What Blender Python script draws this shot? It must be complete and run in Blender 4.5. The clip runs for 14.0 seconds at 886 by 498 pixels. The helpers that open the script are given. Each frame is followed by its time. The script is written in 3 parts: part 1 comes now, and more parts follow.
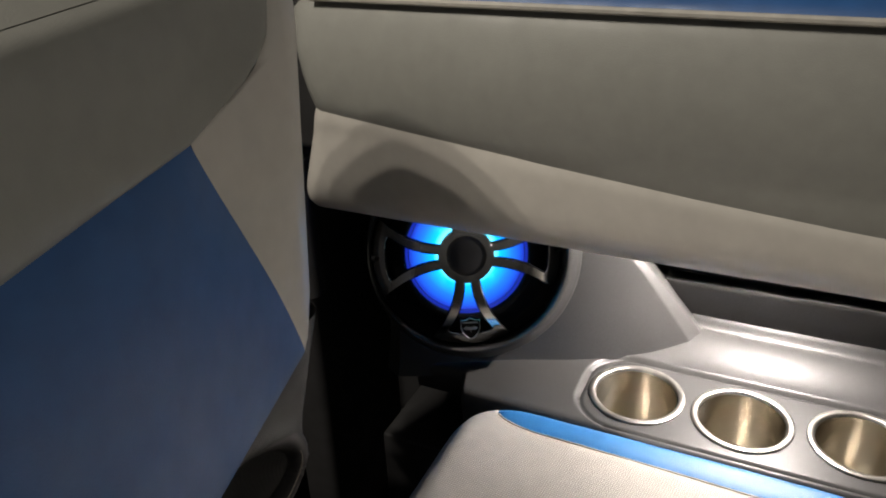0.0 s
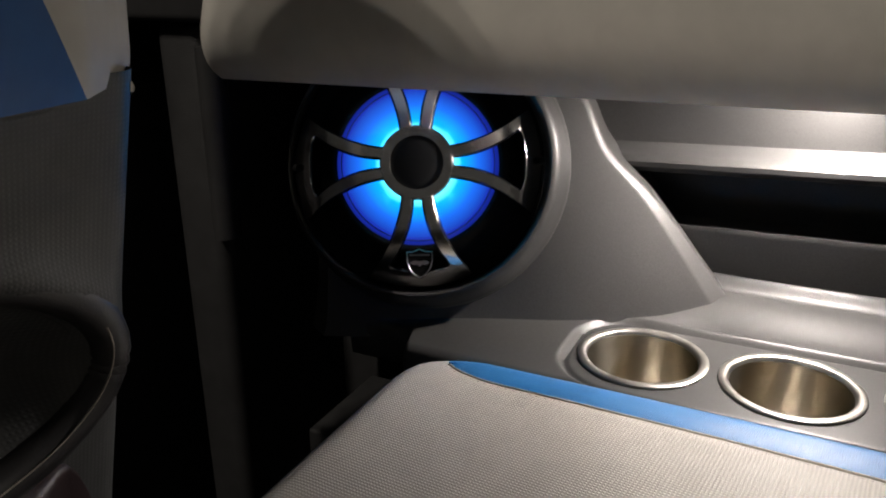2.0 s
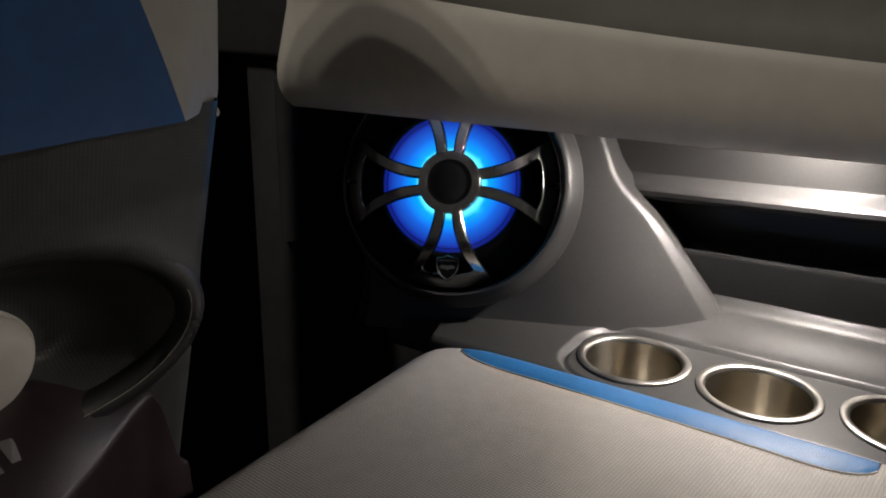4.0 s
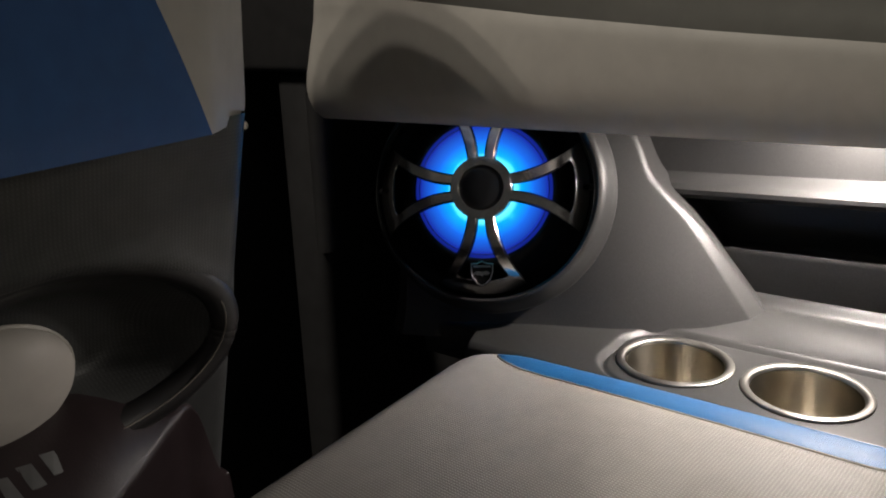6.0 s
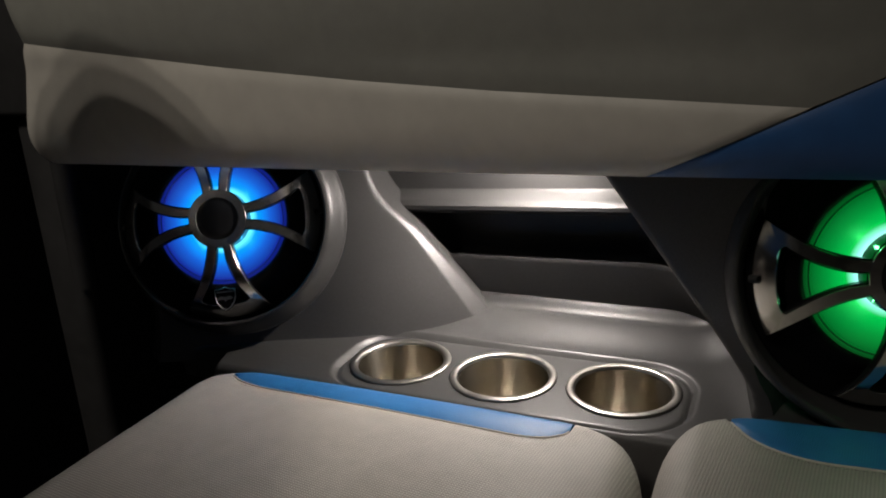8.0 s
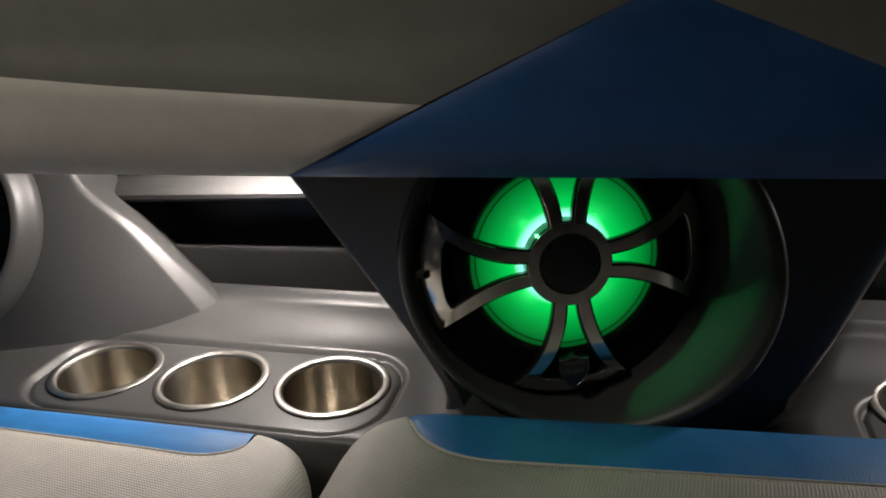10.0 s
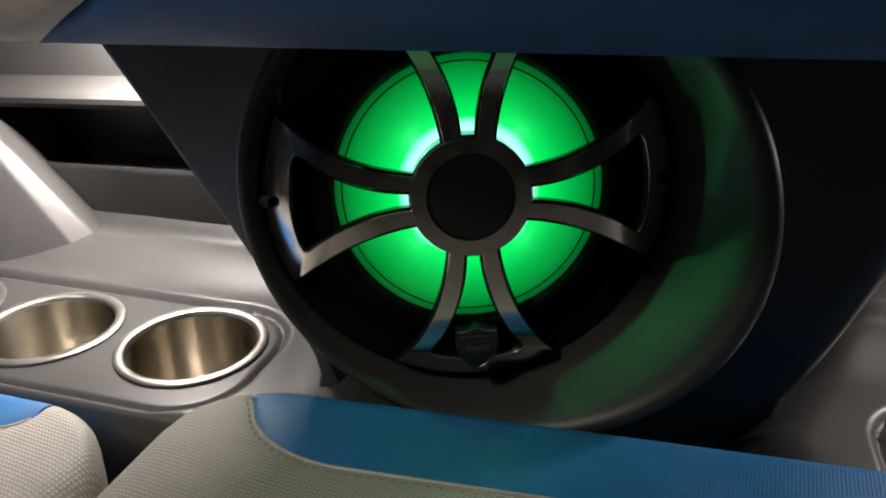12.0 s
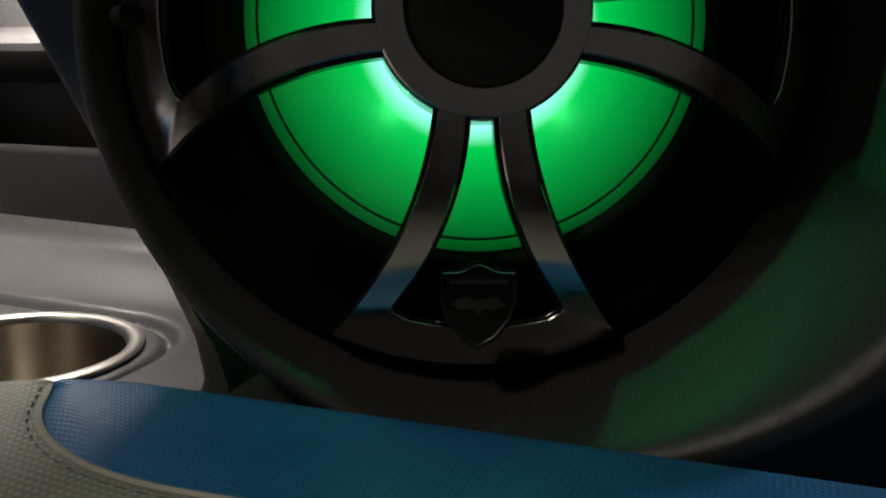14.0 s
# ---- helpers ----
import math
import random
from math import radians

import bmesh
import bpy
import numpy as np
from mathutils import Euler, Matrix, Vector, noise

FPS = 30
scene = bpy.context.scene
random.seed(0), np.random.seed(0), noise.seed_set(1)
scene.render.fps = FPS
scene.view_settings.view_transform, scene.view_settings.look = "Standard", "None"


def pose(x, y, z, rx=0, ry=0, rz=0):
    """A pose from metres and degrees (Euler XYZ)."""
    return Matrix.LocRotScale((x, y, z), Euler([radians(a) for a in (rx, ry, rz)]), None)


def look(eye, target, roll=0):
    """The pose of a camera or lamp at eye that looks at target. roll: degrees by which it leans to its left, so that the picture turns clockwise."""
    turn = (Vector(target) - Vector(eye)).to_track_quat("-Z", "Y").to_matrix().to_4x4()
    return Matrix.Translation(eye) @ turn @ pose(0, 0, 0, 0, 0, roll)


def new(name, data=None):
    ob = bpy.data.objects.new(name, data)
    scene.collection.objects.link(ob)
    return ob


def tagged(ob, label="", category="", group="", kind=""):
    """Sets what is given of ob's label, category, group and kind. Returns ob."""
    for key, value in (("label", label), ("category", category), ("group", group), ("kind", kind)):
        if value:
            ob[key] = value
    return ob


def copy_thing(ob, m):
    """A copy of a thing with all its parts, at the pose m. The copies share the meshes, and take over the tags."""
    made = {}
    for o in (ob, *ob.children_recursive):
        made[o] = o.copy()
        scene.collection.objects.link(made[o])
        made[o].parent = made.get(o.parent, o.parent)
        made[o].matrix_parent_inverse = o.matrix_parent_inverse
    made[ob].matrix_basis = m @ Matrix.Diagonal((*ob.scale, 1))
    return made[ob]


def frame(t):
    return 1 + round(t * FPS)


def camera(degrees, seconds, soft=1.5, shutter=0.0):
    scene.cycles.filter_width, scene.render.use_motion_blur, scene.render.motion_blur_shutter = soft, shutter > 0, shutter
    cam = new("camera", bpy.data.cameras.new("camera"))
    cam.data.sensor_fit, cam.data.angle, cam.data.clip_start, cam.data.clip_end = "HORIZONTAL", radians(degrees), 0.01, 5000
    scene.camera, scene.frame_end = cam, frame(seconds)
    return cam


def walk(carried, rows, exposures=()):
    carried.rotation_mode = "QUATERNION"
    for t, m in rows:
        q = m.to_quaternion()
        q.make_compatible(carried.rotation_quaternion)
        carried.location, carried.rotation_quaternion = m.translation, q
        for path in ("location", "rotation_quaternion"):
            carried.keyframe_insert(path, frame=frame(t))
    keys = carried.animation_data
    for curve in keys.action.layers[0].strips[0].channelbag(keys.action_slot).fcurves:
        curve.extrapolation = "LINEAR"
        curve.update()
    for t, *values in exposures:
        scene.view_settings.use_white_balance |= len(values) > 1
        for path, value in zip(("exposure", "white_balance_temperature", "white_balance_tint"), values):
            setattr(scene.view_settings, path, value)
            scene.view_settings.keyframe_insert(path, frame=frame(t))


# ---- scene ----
cam = camera(60.4, 14.0, soft=2.0)
PATH = [
    (0, (0.116, -0.717, 0.56), (-0.673, 0.872, -0.364), -2.4),
    (0.5, (0.153, -0.698, 0.511), (-0.672, 0.886, -0.39), -3.2),
    (1, (0.143, -0.654, 0.438), (-0.632, 0.982, -0.413), -2.5),
    (1.5, (0.119, -0.619, 0.36), (-0.664, 1.079, -0.351), -1.4),
    (2, (0.101, -0.585, 0.302), (-0.727, 1.105, -0.374), -0.2),
    (4.5, (0.209, -0.672, 0.325), (-0.815, 0.936, -0.28), 1.1),
    (5, (0.204, -0.668, 0.323), (-0.808, 0.946, -0.287), 1.0),
    (5.5, (0.201, -0.659, 0.308), (-0.844, 0.933, -0.302), -0.2),
    (6, (0.205, -0.657, 0.318), (-0.907, 0.899, -0.267), -1.7),
    (6.5, (0.248, -0.647, 0.329), (-0.925, 0.872, -0.234), -3.5),
    (7, (0.278, -0.636, 0.331), (-0.85, 0.904, -0.267), -3.6),
    (7.5, (0.295, -0.658, 0.358), (-0.59, 1.025, -0.26), -2.3),
    (8, (0.352, -0.649, 0.35), (-0.44, 1.09, -0.241), -3.3),
    (8.5, (0.4, -0.642, 0.352), (-0.252, 1.148, -0.257), -3.3),
    (9, (0.443, -0.633, 0.364), (-0.024, 1.206, -0.268), -2.8),
    (11.5, (0.522, -0.41, 0.353), (0.017, 1.327, -0.5), -1.8),
    (12, (0.541, -0.389, 0.286), (0.011, 1.353, -0.542), -0.8),
    (12.5, (0.535, -0.355, 0.234), (-0.012, 1.414, -0.522), -0.8),
    (13, (0.513, -0.305, 0.176), (-0.015, 1.506, -0.487), 1.3),
    (13.5, (0.497, -0.269, 0.15), (0.017, 1.588, -0.417), 2.2),
    (14, (0.502, -0.255, 0.124), (-0.027, 1.63, -0.282), 2.9),
]
EXPOSURES = [(0.0, 1.45), (1.0, 1.3), (2.0, 0.85), (4.5, 0.45), (5.5, 0.6), (6.5, 0.65), (7.5, 0.3), (8.0, 0.3), (9.0, 0.5), (11.5, 0.8), (12.0, 1.1), (12.5, 1.05), (13.0, 0.7), (14.0, 0.4)]
CANOPY = [(-0.75, -1.90, 2.32, 22), (-0.75, -1.75, 2.35, 22), (-0.75, -1.65, 2.44, 22)]
WORLD = 0.022
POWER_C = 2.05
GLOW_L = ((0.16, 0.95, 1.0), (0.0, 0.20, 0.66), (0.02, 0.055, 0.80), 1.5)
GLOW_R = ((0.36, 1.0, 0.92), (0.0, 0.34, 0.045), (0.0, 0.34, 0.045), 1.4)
LED_L = ((0.05, 0.5, 1.0), 0.009)
LED_R = ((0.1, 1.0, 0.25), 0.010)
walk(cam, [(t, look(eye, goal, roll)) for t, eye, goal, roll in PATH], EXPOSURES)

# ---------------------------------------------------------------- light
world = bpy.data.worlds.new("night")
scene.world = world
world.use_nodes = True
world.node_tree.nodes["Background"].inputs[0].default_value = (1.0, 0.96, 0.90, 1)
world.node_tree.nodes["Background"].inputs[1].default_value = WORLD


def lamp(name, kind, place, target, power, color, size, size_y=None):
    data = bpy.data.lights.new(name, kind)
    data.energy, data.color = power, color
    if kind == "AREA":
        data.size, data.spread = size, radians(145)
        if size_y:
            data.shape, data.size_y = "RECTANGLE", size_y
    else:
        data.shadow_soft_size = size
    ob = new(name, data)
    ob.matrix_world = look(place, target)
    return ob


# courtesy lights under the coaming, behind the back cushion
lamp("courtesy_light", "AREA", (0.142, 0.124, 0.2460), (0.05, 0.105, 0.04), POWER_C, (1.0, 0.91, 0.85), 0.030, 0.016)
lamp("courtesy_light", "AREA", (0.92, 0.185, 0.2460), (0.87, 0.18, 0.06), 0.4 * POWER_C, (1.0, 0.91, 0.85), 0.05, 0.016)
# lamps of the canopy over the cockpit
for cx, cy, cz, watts in CANOPY:
    down = lamp("canopy_light", "SPOT", (cx, cy, cz), (-0.34, -0.32, 0.26), watts, (1.0, 0.92, 0.80), 0.025)
    down.data.spot_size, down.data.spot_blend = radians(43), 1.0
# added fill lamp, out of view, that brightens the side backrest
lamp("tower_light", "POINT", (1.9, 0.26, 0.95), (0, 0, 0), 7.5, (1.0, 0.92, 0.80), 0.025)


# ---------------------------------------------------------------- materials
def material(name, base, rough=0.5, metal=0.0, grain=60, grain_amount=0.12, blotch=6, blotch_amount=0.1,
             bump=0.1, bump_scale=400, coat=0.0, spec=0.5, rough_var=0.08):
    m = bpy.data.materials.new(name)
    m.use_nodes = True
    nt = m.node_tree
    b = nt.nodes["Principled BSDF"]
    b.inputs["Metallic"].default_value = metal
    b.inputs["Coat Weight"].default_value = coat
    b.inputs["Coat Roughness"].default_value = 0.12
    b.inputs["Specular IOR Level"].default_value = spec
    co = nt.nodes.new("ShaderNodeTexCoord")

    def tex(scale, detail=4):
        n = nt.nodes.new("ShaderNodeTexNoise")
        n.inputs["Scale"].default_value, n.inputs["Detail"].default_value = scale, detail
        nt.links.new(co.outputs["Object"], n.inputs["Vector"])
        return n.outputs["Fac"]

    def around(fac, centre, amount):
        r = nt.nodes.new("ShaderNodeMapRange")
        r.clamp = False
        r.inputs["From Min"].default_value, r.inputs["From Max"].default_value = 0.3, 0.7
        r.inputs["To Min"].default_value, r.inputs["To Max"].default_value = centre - amount, centre + amount
        nt.links.new(fac, r.inputs["Value"])
        return r.outputs["Result"]

    def times(a, c):
        n = nt.nodes.new("ShaderNodeMath")
        n.operation = "MULTIPLY"
        nt.links.new(a, n.inputs[0])
        nt.links.new(c, n.inputs[1])
        return n.outputs[0]

    value = times(around(tex(grain), 1.0, grain_amount), around(tex(blotch, 2), 1.0, blotch_amount))
    mix = nt.nodes.new("ShaderNodeVectorMath")
    mix.operation = "SCALE"
    mix.inputs[0].default_value = base
    nt.links.new(value, mix.inputs["Scale"])
    nt.links.new(mix.outputs[0], b.inputs["Base Color"])
    nt.links.new(around(tex(grain * 0.4), rough, rough_var), b.inputs["Roughness"])
    if bump:
        bp = nt.nodes.new("ShaderNodeBump")
        bp.inputs["Strength"].default_value, bp.inputs["Distance"].default_value = bump, 0.001
        nt.links.new(tex(bump_scale, 2), bp.inputs["Height"])
        nt.links.new(bp.outputs[0], b.inputs["Normal"])
    return m


def woven(m, period, strength, angle=0.0, tilt=0.0):
    """Adds a fine woven relief with the given thread spacing."""
    nt = m.node_tree
    b = nt.nodes["Principled BSDF"]
    co = nt.nodes.new("ShaderNodeTexCoord")
    rot = nt.nodes.new("ShaderNodeMapping")
    rot.inputs["Rotation"].default_value = (0, tilt, angle)
    nt.links.new(co.outputs["Object"], rot.inputs["Vector"])
    outs = []
    for axis in ("X", "Y"):
        w = nt.nodes.new("ShaderNodeTexWave")
        w.bands_direction = axis
        w.inputs["Scale"].default_value = 0.314 / period
        w.inputs["Distortion"].default_value = 0.3
        nt.links.new(rot.outputs[0], w.inputs["Vector"])
        outs.append(w.outputs["Fac"])
    mul = nt.nodes.new("ShaderNodeMath")
    mul.operation = "MULTIPLY"
    nt.links.new(outs[0], mul.inputs[0])
    nt.links.new(outs[1], mul.inputs[1])
    bp = nt.nodes.new("ShaderNodeBump")
    bp.inputs["Strength"].default_value, bp.inputs["Distance"].default_value = strength, 0.0006
    nt.links.new(mul.outputs[0], bp.inputs["Height"])
    old = b.inputs["Normal"].links
    if old:
        nt.links.new(old[0].from_socket, bp.inputs["Normal"])
    nt.links.new(bp.outputs[0], b.inputs["Normal"])
    gaps = nt.nodes.new("ShaderNodeMapRange")
    gaps.inputs["From Max"].default_value = 0.7
    gaps.inputs["To Min"].default_value = 1.0 - 0.5 * strength
    nt.links.new(mul.outputs[0], gaps.inputs["Value"])
    tint = nt.nodes.new("ShaderNodeVectorMath")
    tint.operation = "MULTIPLY"
    nt.links.new(b.inputs["Base Color"].links[0].from_socket, tint.inputs[0])
    nt.links.new(gaps.outputs["Result"], tint.inputs[1])
    nt.links.new(tint.outputs[0], b.inputs["Base Color"])
    return m


SEAT_WHITE = woven(material("seat_vinyl", (0.52, 0.49, 0.445), 0.5, bump=0.05, bump_scale=700, blotch_amount=0.05, grain_amount=0.05), 0.0024, 0.62, 0.12)
SEAT_BLUE = woven(material("seat_blue_vinyl", (0.026, 0.170, 0.43), 0.42, bump=0.05, bump_scale=700, grain_amount=0.08), 0.0018, 0.30, 0.12)
BACK_LIGHT = material("back_light_vinyl", (0.60, 0.565, 0.515), 0.5, bump=0.12, bump_scale=900, grain_amount=0.04, blotch_amount=0.03)
BACK_GREY = material("back_grey_vinyl", (0.295, 0.292, 0.265), 0.5, bump=0.15, bump_scale=900, grain_amount=0.05, blotch_amount=0.03)
BACK_BLUE = material("back_blue_vinyl", (0.028, 0.108, 0.31), 0.45, bump=0.12, bump_scale=900, grain_amount=0.08)
PIPING = material("piping_vinyl", (0.50, 0.47, 0.42), 0.45, bump=0.05)
GELCOAT = material("grey_gelcoat", (0.048, 0.047, 0.046), 0.43, metal=0.25, spec=0.44, grain=900, grain_amount=0.18, blotch=9, bump=0.04, bump_scale=1200, rough_var=0.035)
DARK_VINYL = woven(material("black_vinyl", (0.062, 0.063, 0.062), 0.42, bump=0.08, bump_scale=800), 0.0026, 0.22, 0.0, math.pi / 2)
DARK_ROLL = material("maroon_black_vinyl", (0.028, 0.018, 0.019), 0.45, bump=0.15, bump_scale=700)
HULL_DARK = material("hull_liner", (0.032, 0.031, 0.032), 0.6, bump=0.3, bump_scale=500)
CARPET = material("deck_mat", (0.02, 0.02, 0.022), 0.9, bump=0.6, bump_scale=900)
GLOSS_BLACK = material("gloss_black_plastic", (0.008, 0.008, 0.009), 0.16, bump=0.02, bump_scale=300, rough_var=0.05)
BASKET = material("satin_black_plastic", (0.003, 0.003, 0.003), 0.62, bump=0.02, bump_scale=300, spec=0.08)
RUBBER = material("matt_black_rubber", (0.010, 0.010, 0.011), 0.55, bump=0.05, bump_scale=900)
CHROME = material("polished_metal", (0.74, 0.72, 0.69), 0.17, metal=1.0, grain=300, grain_amount=0.05, blotch=30, blotch_amount=0.08, bump=0.02, bump_scale=300, rough_var=0.05)
BADGE_WHITE = material("badge_silver", (0.42, 0.42, 0.42), 0.38, metal=1.0, bump=0)
# badge silver again, with the shade on the second badge put into its colour
BADGE_SHADED = material("badge_shaded_silver", (0.13, 0.13, 0.13), 0.38, metal=1.0, bump=0)
THREAD = material("beige_thread", (0.30, 0.27, 0.23), 0.7, bump=0)
SEAT_THREAD = material("grey_thread", (0.09, 0.08, 0.075), 0.7, bump=0)
ROLL_BLACK = material("black_smooth_vinyl", (0.028, 0.027, 0.027), 0.40, bump=0.10, bump_scale=600)
LENS = material("lamp_housing", (0.6, 0.6, 0.58), 0.4, bump=0)


def brushed(name, base, rough, aniso):
    m = material(name, base, rough, metal=1.0, grain=40, grain_amount=0.02, blotch=20, blotch_amount=0.02, bump=0, rough_var=0.01)
    nt = m.node_tree
    b = nt.nodes["Principled BSDF"]
    tangent = nt.nodes.new("ShaderNodeTangent")
    tangent.direction_type, tangent.axis = "RADIAL", "Z"
    b.inputs["Anisotropic"].default_value = aniso
    b.inputs["Anisotropic Rotation"].default_value = 0.25
    nt.links.new(tangent.outputs[0], b.inputs["Tangent"])
    co = nt.nodes.new("ShaderNodeTexCoord")
    mp = nt.nodes.new("ShaderNodeMapping")
    mp.inputs["Scale"].default_value = (60, 60, 2500)
    n = nt.nodes.new("ShaderNodeTexNoise")
    n.inputs["Scale"].default_value = 1.0
    bp = nt.nodes.new("ShaderNodeBump")
    bp.inputs["Strength"].default_value, bp.inputs["Distance"].default_value = 0.02, 0.0004
    nt.links.new(co.outputs["Object"], mp.inputs["Vector"])
    nt.links.new(mp.outputs[0], n.inputs["Vector"])
    nt.links.new(n.outputs["Fac"], bp.inputs["Height"])
    nt.links.new(bp.outputs[0], b.inputs["Normal"])
    return m


STEEL = brushed("brushed_steel", (0.46, 0.42, 0.35), 0.26, 0.85)
STEEL_RIM = material("satin_steel", (0.38, 0.365, 0.335), 0.36, metal=1.0, bump=0.03, bump_scale=500)


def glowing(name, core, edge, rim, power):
    """A translucent speaker cone: light of the lamp ring round its hub is put into its emission, brightest beside the
    hub.
    """
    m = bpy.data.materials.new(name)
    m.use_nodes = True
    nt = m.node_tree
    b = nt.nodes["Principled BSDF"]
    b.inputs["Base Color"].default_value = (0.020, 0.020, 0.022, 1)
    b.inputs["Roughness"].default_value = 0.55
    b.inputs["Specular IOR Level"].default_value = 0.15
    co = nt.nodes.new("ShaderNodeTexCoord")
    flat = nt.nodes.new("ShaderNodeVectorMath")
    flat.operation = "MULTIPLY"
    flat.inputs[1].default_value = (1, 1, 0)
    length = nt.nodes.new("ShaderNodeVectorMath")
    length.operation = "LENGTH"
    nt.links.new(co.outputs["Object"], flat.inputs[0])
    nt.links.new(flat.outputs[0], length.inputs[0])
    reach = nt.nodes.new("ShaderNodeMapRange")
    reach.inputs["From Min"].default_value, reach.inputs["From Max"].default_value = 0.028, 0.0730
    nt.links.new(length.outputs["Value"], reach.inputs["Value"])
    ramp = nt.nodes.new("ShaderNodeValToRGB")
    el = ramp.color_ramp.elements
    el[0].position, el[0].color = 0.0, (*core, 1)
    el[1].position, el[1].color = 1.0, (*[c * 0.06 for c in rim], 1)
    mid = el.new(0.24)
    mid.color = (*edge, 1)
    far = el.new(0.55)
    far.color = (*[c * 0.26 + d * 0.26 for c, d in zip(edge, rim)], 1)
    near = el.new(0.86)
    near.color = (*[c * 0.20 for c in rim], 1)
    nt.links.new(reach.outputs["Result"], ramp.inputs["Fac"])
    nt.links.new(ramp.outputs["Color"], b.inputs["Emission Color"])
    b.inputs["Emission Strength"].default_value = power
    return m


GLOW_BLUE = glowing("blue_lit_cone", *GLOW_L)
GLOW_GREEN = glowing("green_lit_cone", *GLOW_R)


# ---------------------------------------------------------------- mesh helpers
def part(name, bm, mat, parent=None, label="", sharp=42, kind=""):
    """Links a bmesh as one mesh object, under a thing or a part."""
    me = bpy.data.meshes.new(name)
    bmesh.ops.recalc_face_normals(bm, faces=bm.faces)
    bm.to_mesh(me)
    bm.free()
    me.materials.append(mat)
    me.shade_smooth()
    me.set_sharp_from_angle(angle=radians(sharp))
    ob = new(name, me)
    if parent:
        ob.parent = parent
        base = parent.matrix_basis.copy()
        up = parent.parent
        while up:
            base = up.matrix_basis @ base
            up = up.parent
        if parent.type == "EMPTY":
            ob.matrix_parent_inverse = base.inverted()
    return tagged(ob, label, kind=kind)


def thing(name, label, category, place=(0, 0, 0), group="", kind=""):
    ob = new(name)
    ob.empty_display_size = 0.02
    ob.matrix_basis = Matrix.Translation(place)
    return tagged(ob, label, category, group, kind)


def sheet(rows, bm=None, close_u=False, close_v=False):
    """A grid of quads through rows of points."""
    bm = bm or bmesh.new()
    vs = [[bm.verts.new(p) for p in row] for row in rows]
    n, k = len(vs), len(vs[0])
    for i in range(n if close_u else n - 1):
        for j in range(k if close_v else k - 1):
            q = [vs[i][j], vs[i][(j + 1) % k], vs[(i + 1) % n][(j + 1) % k], vs[(i + 1) % n][j]]
            if len(set(q)) == 4:
                bm.faces.new(q)
    return bm


def capped(rows):
    """A closed loft: rows are closed loops; both ends are capped."""
    bm = bmesh.new()
    vs = [[bm.verts.new(p) for p in row] for row in rows]
    k = len(vs[0])
    for i in range(len(vs) - 1):
        for j in range(k):
            bm.faces.new([vs[i][j], vs[i][(j + 1) % k], vs[i + 1][(j + 1) % k], vs[i + 1][j]])
    bm.faces.new(vs[0])
    bm.faces.new(vs[-1])
    return bm


def lathe(profile, steps=96, bm=None, centre=(0, 0, 0)):
    rows = []
    for r, z in profile:
        rows.append([(centre[0] + max(r, 1e-5) * math.cos(2 * math.pi * i / steps), centre[1] + max(r, 1e-5) * math.sin(2 * math.pi * i / steps), centre[2] + z) for i in range(steps)])
    bm = sheet(rows, bm, close_v=True)
    bmesh.ops.remove_doubles(bm, verts=bm.verts, dist=2e-5)
    return bm


def fillet(a, b, c, r, n=6):
    """Points of an arc that rounds the corner b between a and c, in the plane."""
    a, b, c = Vector(a), Vector(b), Vector(c)
    u, v = (a - b).normalized(), (c - b).normalized()
    half = u.angle(v) / 2
    cut = min(r / math.tan(half), (a - b).length * 0.48, (c - b).length * 0.48)
    p, q = b + u * cut, b + v * cut
    return [((1 - t) ** 2 * p + 2 * t * (1 - t) * b + t * t * q) for t in [i / n for i in range(n + 1)]]


def box(x0, x1, y0, y1, z0, z1, r=0.006):
    bm = bmesh.new()
    bmesh.ops.create_cube(bm, size=1)
    for v in bm.verts:
        v.co = ((x0 + x1) / 2 + v.co.x * (x1 - x0), (y0 + y1) / 2 + v.co.y * (y1 - y0), (z0 + z1) / 2 + v.co.z * (z1 - z0))
    if r:
        bmesh.ops.bevel(bm, geom=bm.edges[:], offset=r, segments=3, affect="EDGES", profile=0.5)
    return bm


def tube(points, r, steps=8, closed=False):
    pts = [Vector(p) for p in points]
    rows = []
    for i, p in enumerate(pts):
        a = pts[i - 1] if i or closed else pts[0]
        b = pts[(i + 1) % len(pts)] if i < len(pts) - 1 or closed else pts[-1]
        d = (b - a).normalized()
        side = d.cross(Vector((0.123, 0.31, 0.94))).normalized()
        up = side.cross(d)
        rows.append([p + r * (math.cos(2 * math.pi * k / steps) * side + math.sin(2 * math.pi * k / steps) * up) for k in range(steps)])
    return sheet(rows, close_u=closed, close_v=True)


def smooth(a, b, x):
    t = min(1, max(0, (x - a) / (b - a)))
    return t * t * (3 - 2 * t)


def lerp(a, b, t):
    return a + (b - a) * t


# ---------------------------------------------------------------- surroundings
tagged(part("floor", box(-0.66, 2.2, -2.66, 0.40, -0.50, -0.44, 0), CARPET), "dark rubber mat on the cockpit floor", "floor", kind="structure")
tagged(part("wall_north", box(-0.66, 2.2, 0.34, 0.40, -0.44, 0.60, 0), HULL_DARK), "dark hull side behind the lounge", "wall", kind="structure")
tagged(part("wall_west", box(-0.66, -0.60, -2.6, 0.34, -0.44, 0.60, 0), HULL_DARK), "dark hull side beside the lounge", "wall", kind="structure")
tagged(part("wall_east", box(2.14, 2.20, -2.6, 0.34, -0.44, 0.60, 0), HULL_DARK), "dark hull side at the far end", "wall", kind="structure")
tagged(part("wall_south", box(-0.66, 2.2, -2.66, -2.60, -0.44, 0.60, 0), HULL_DARK), "dark hull side across the cockpit", "wall", kind="structure")

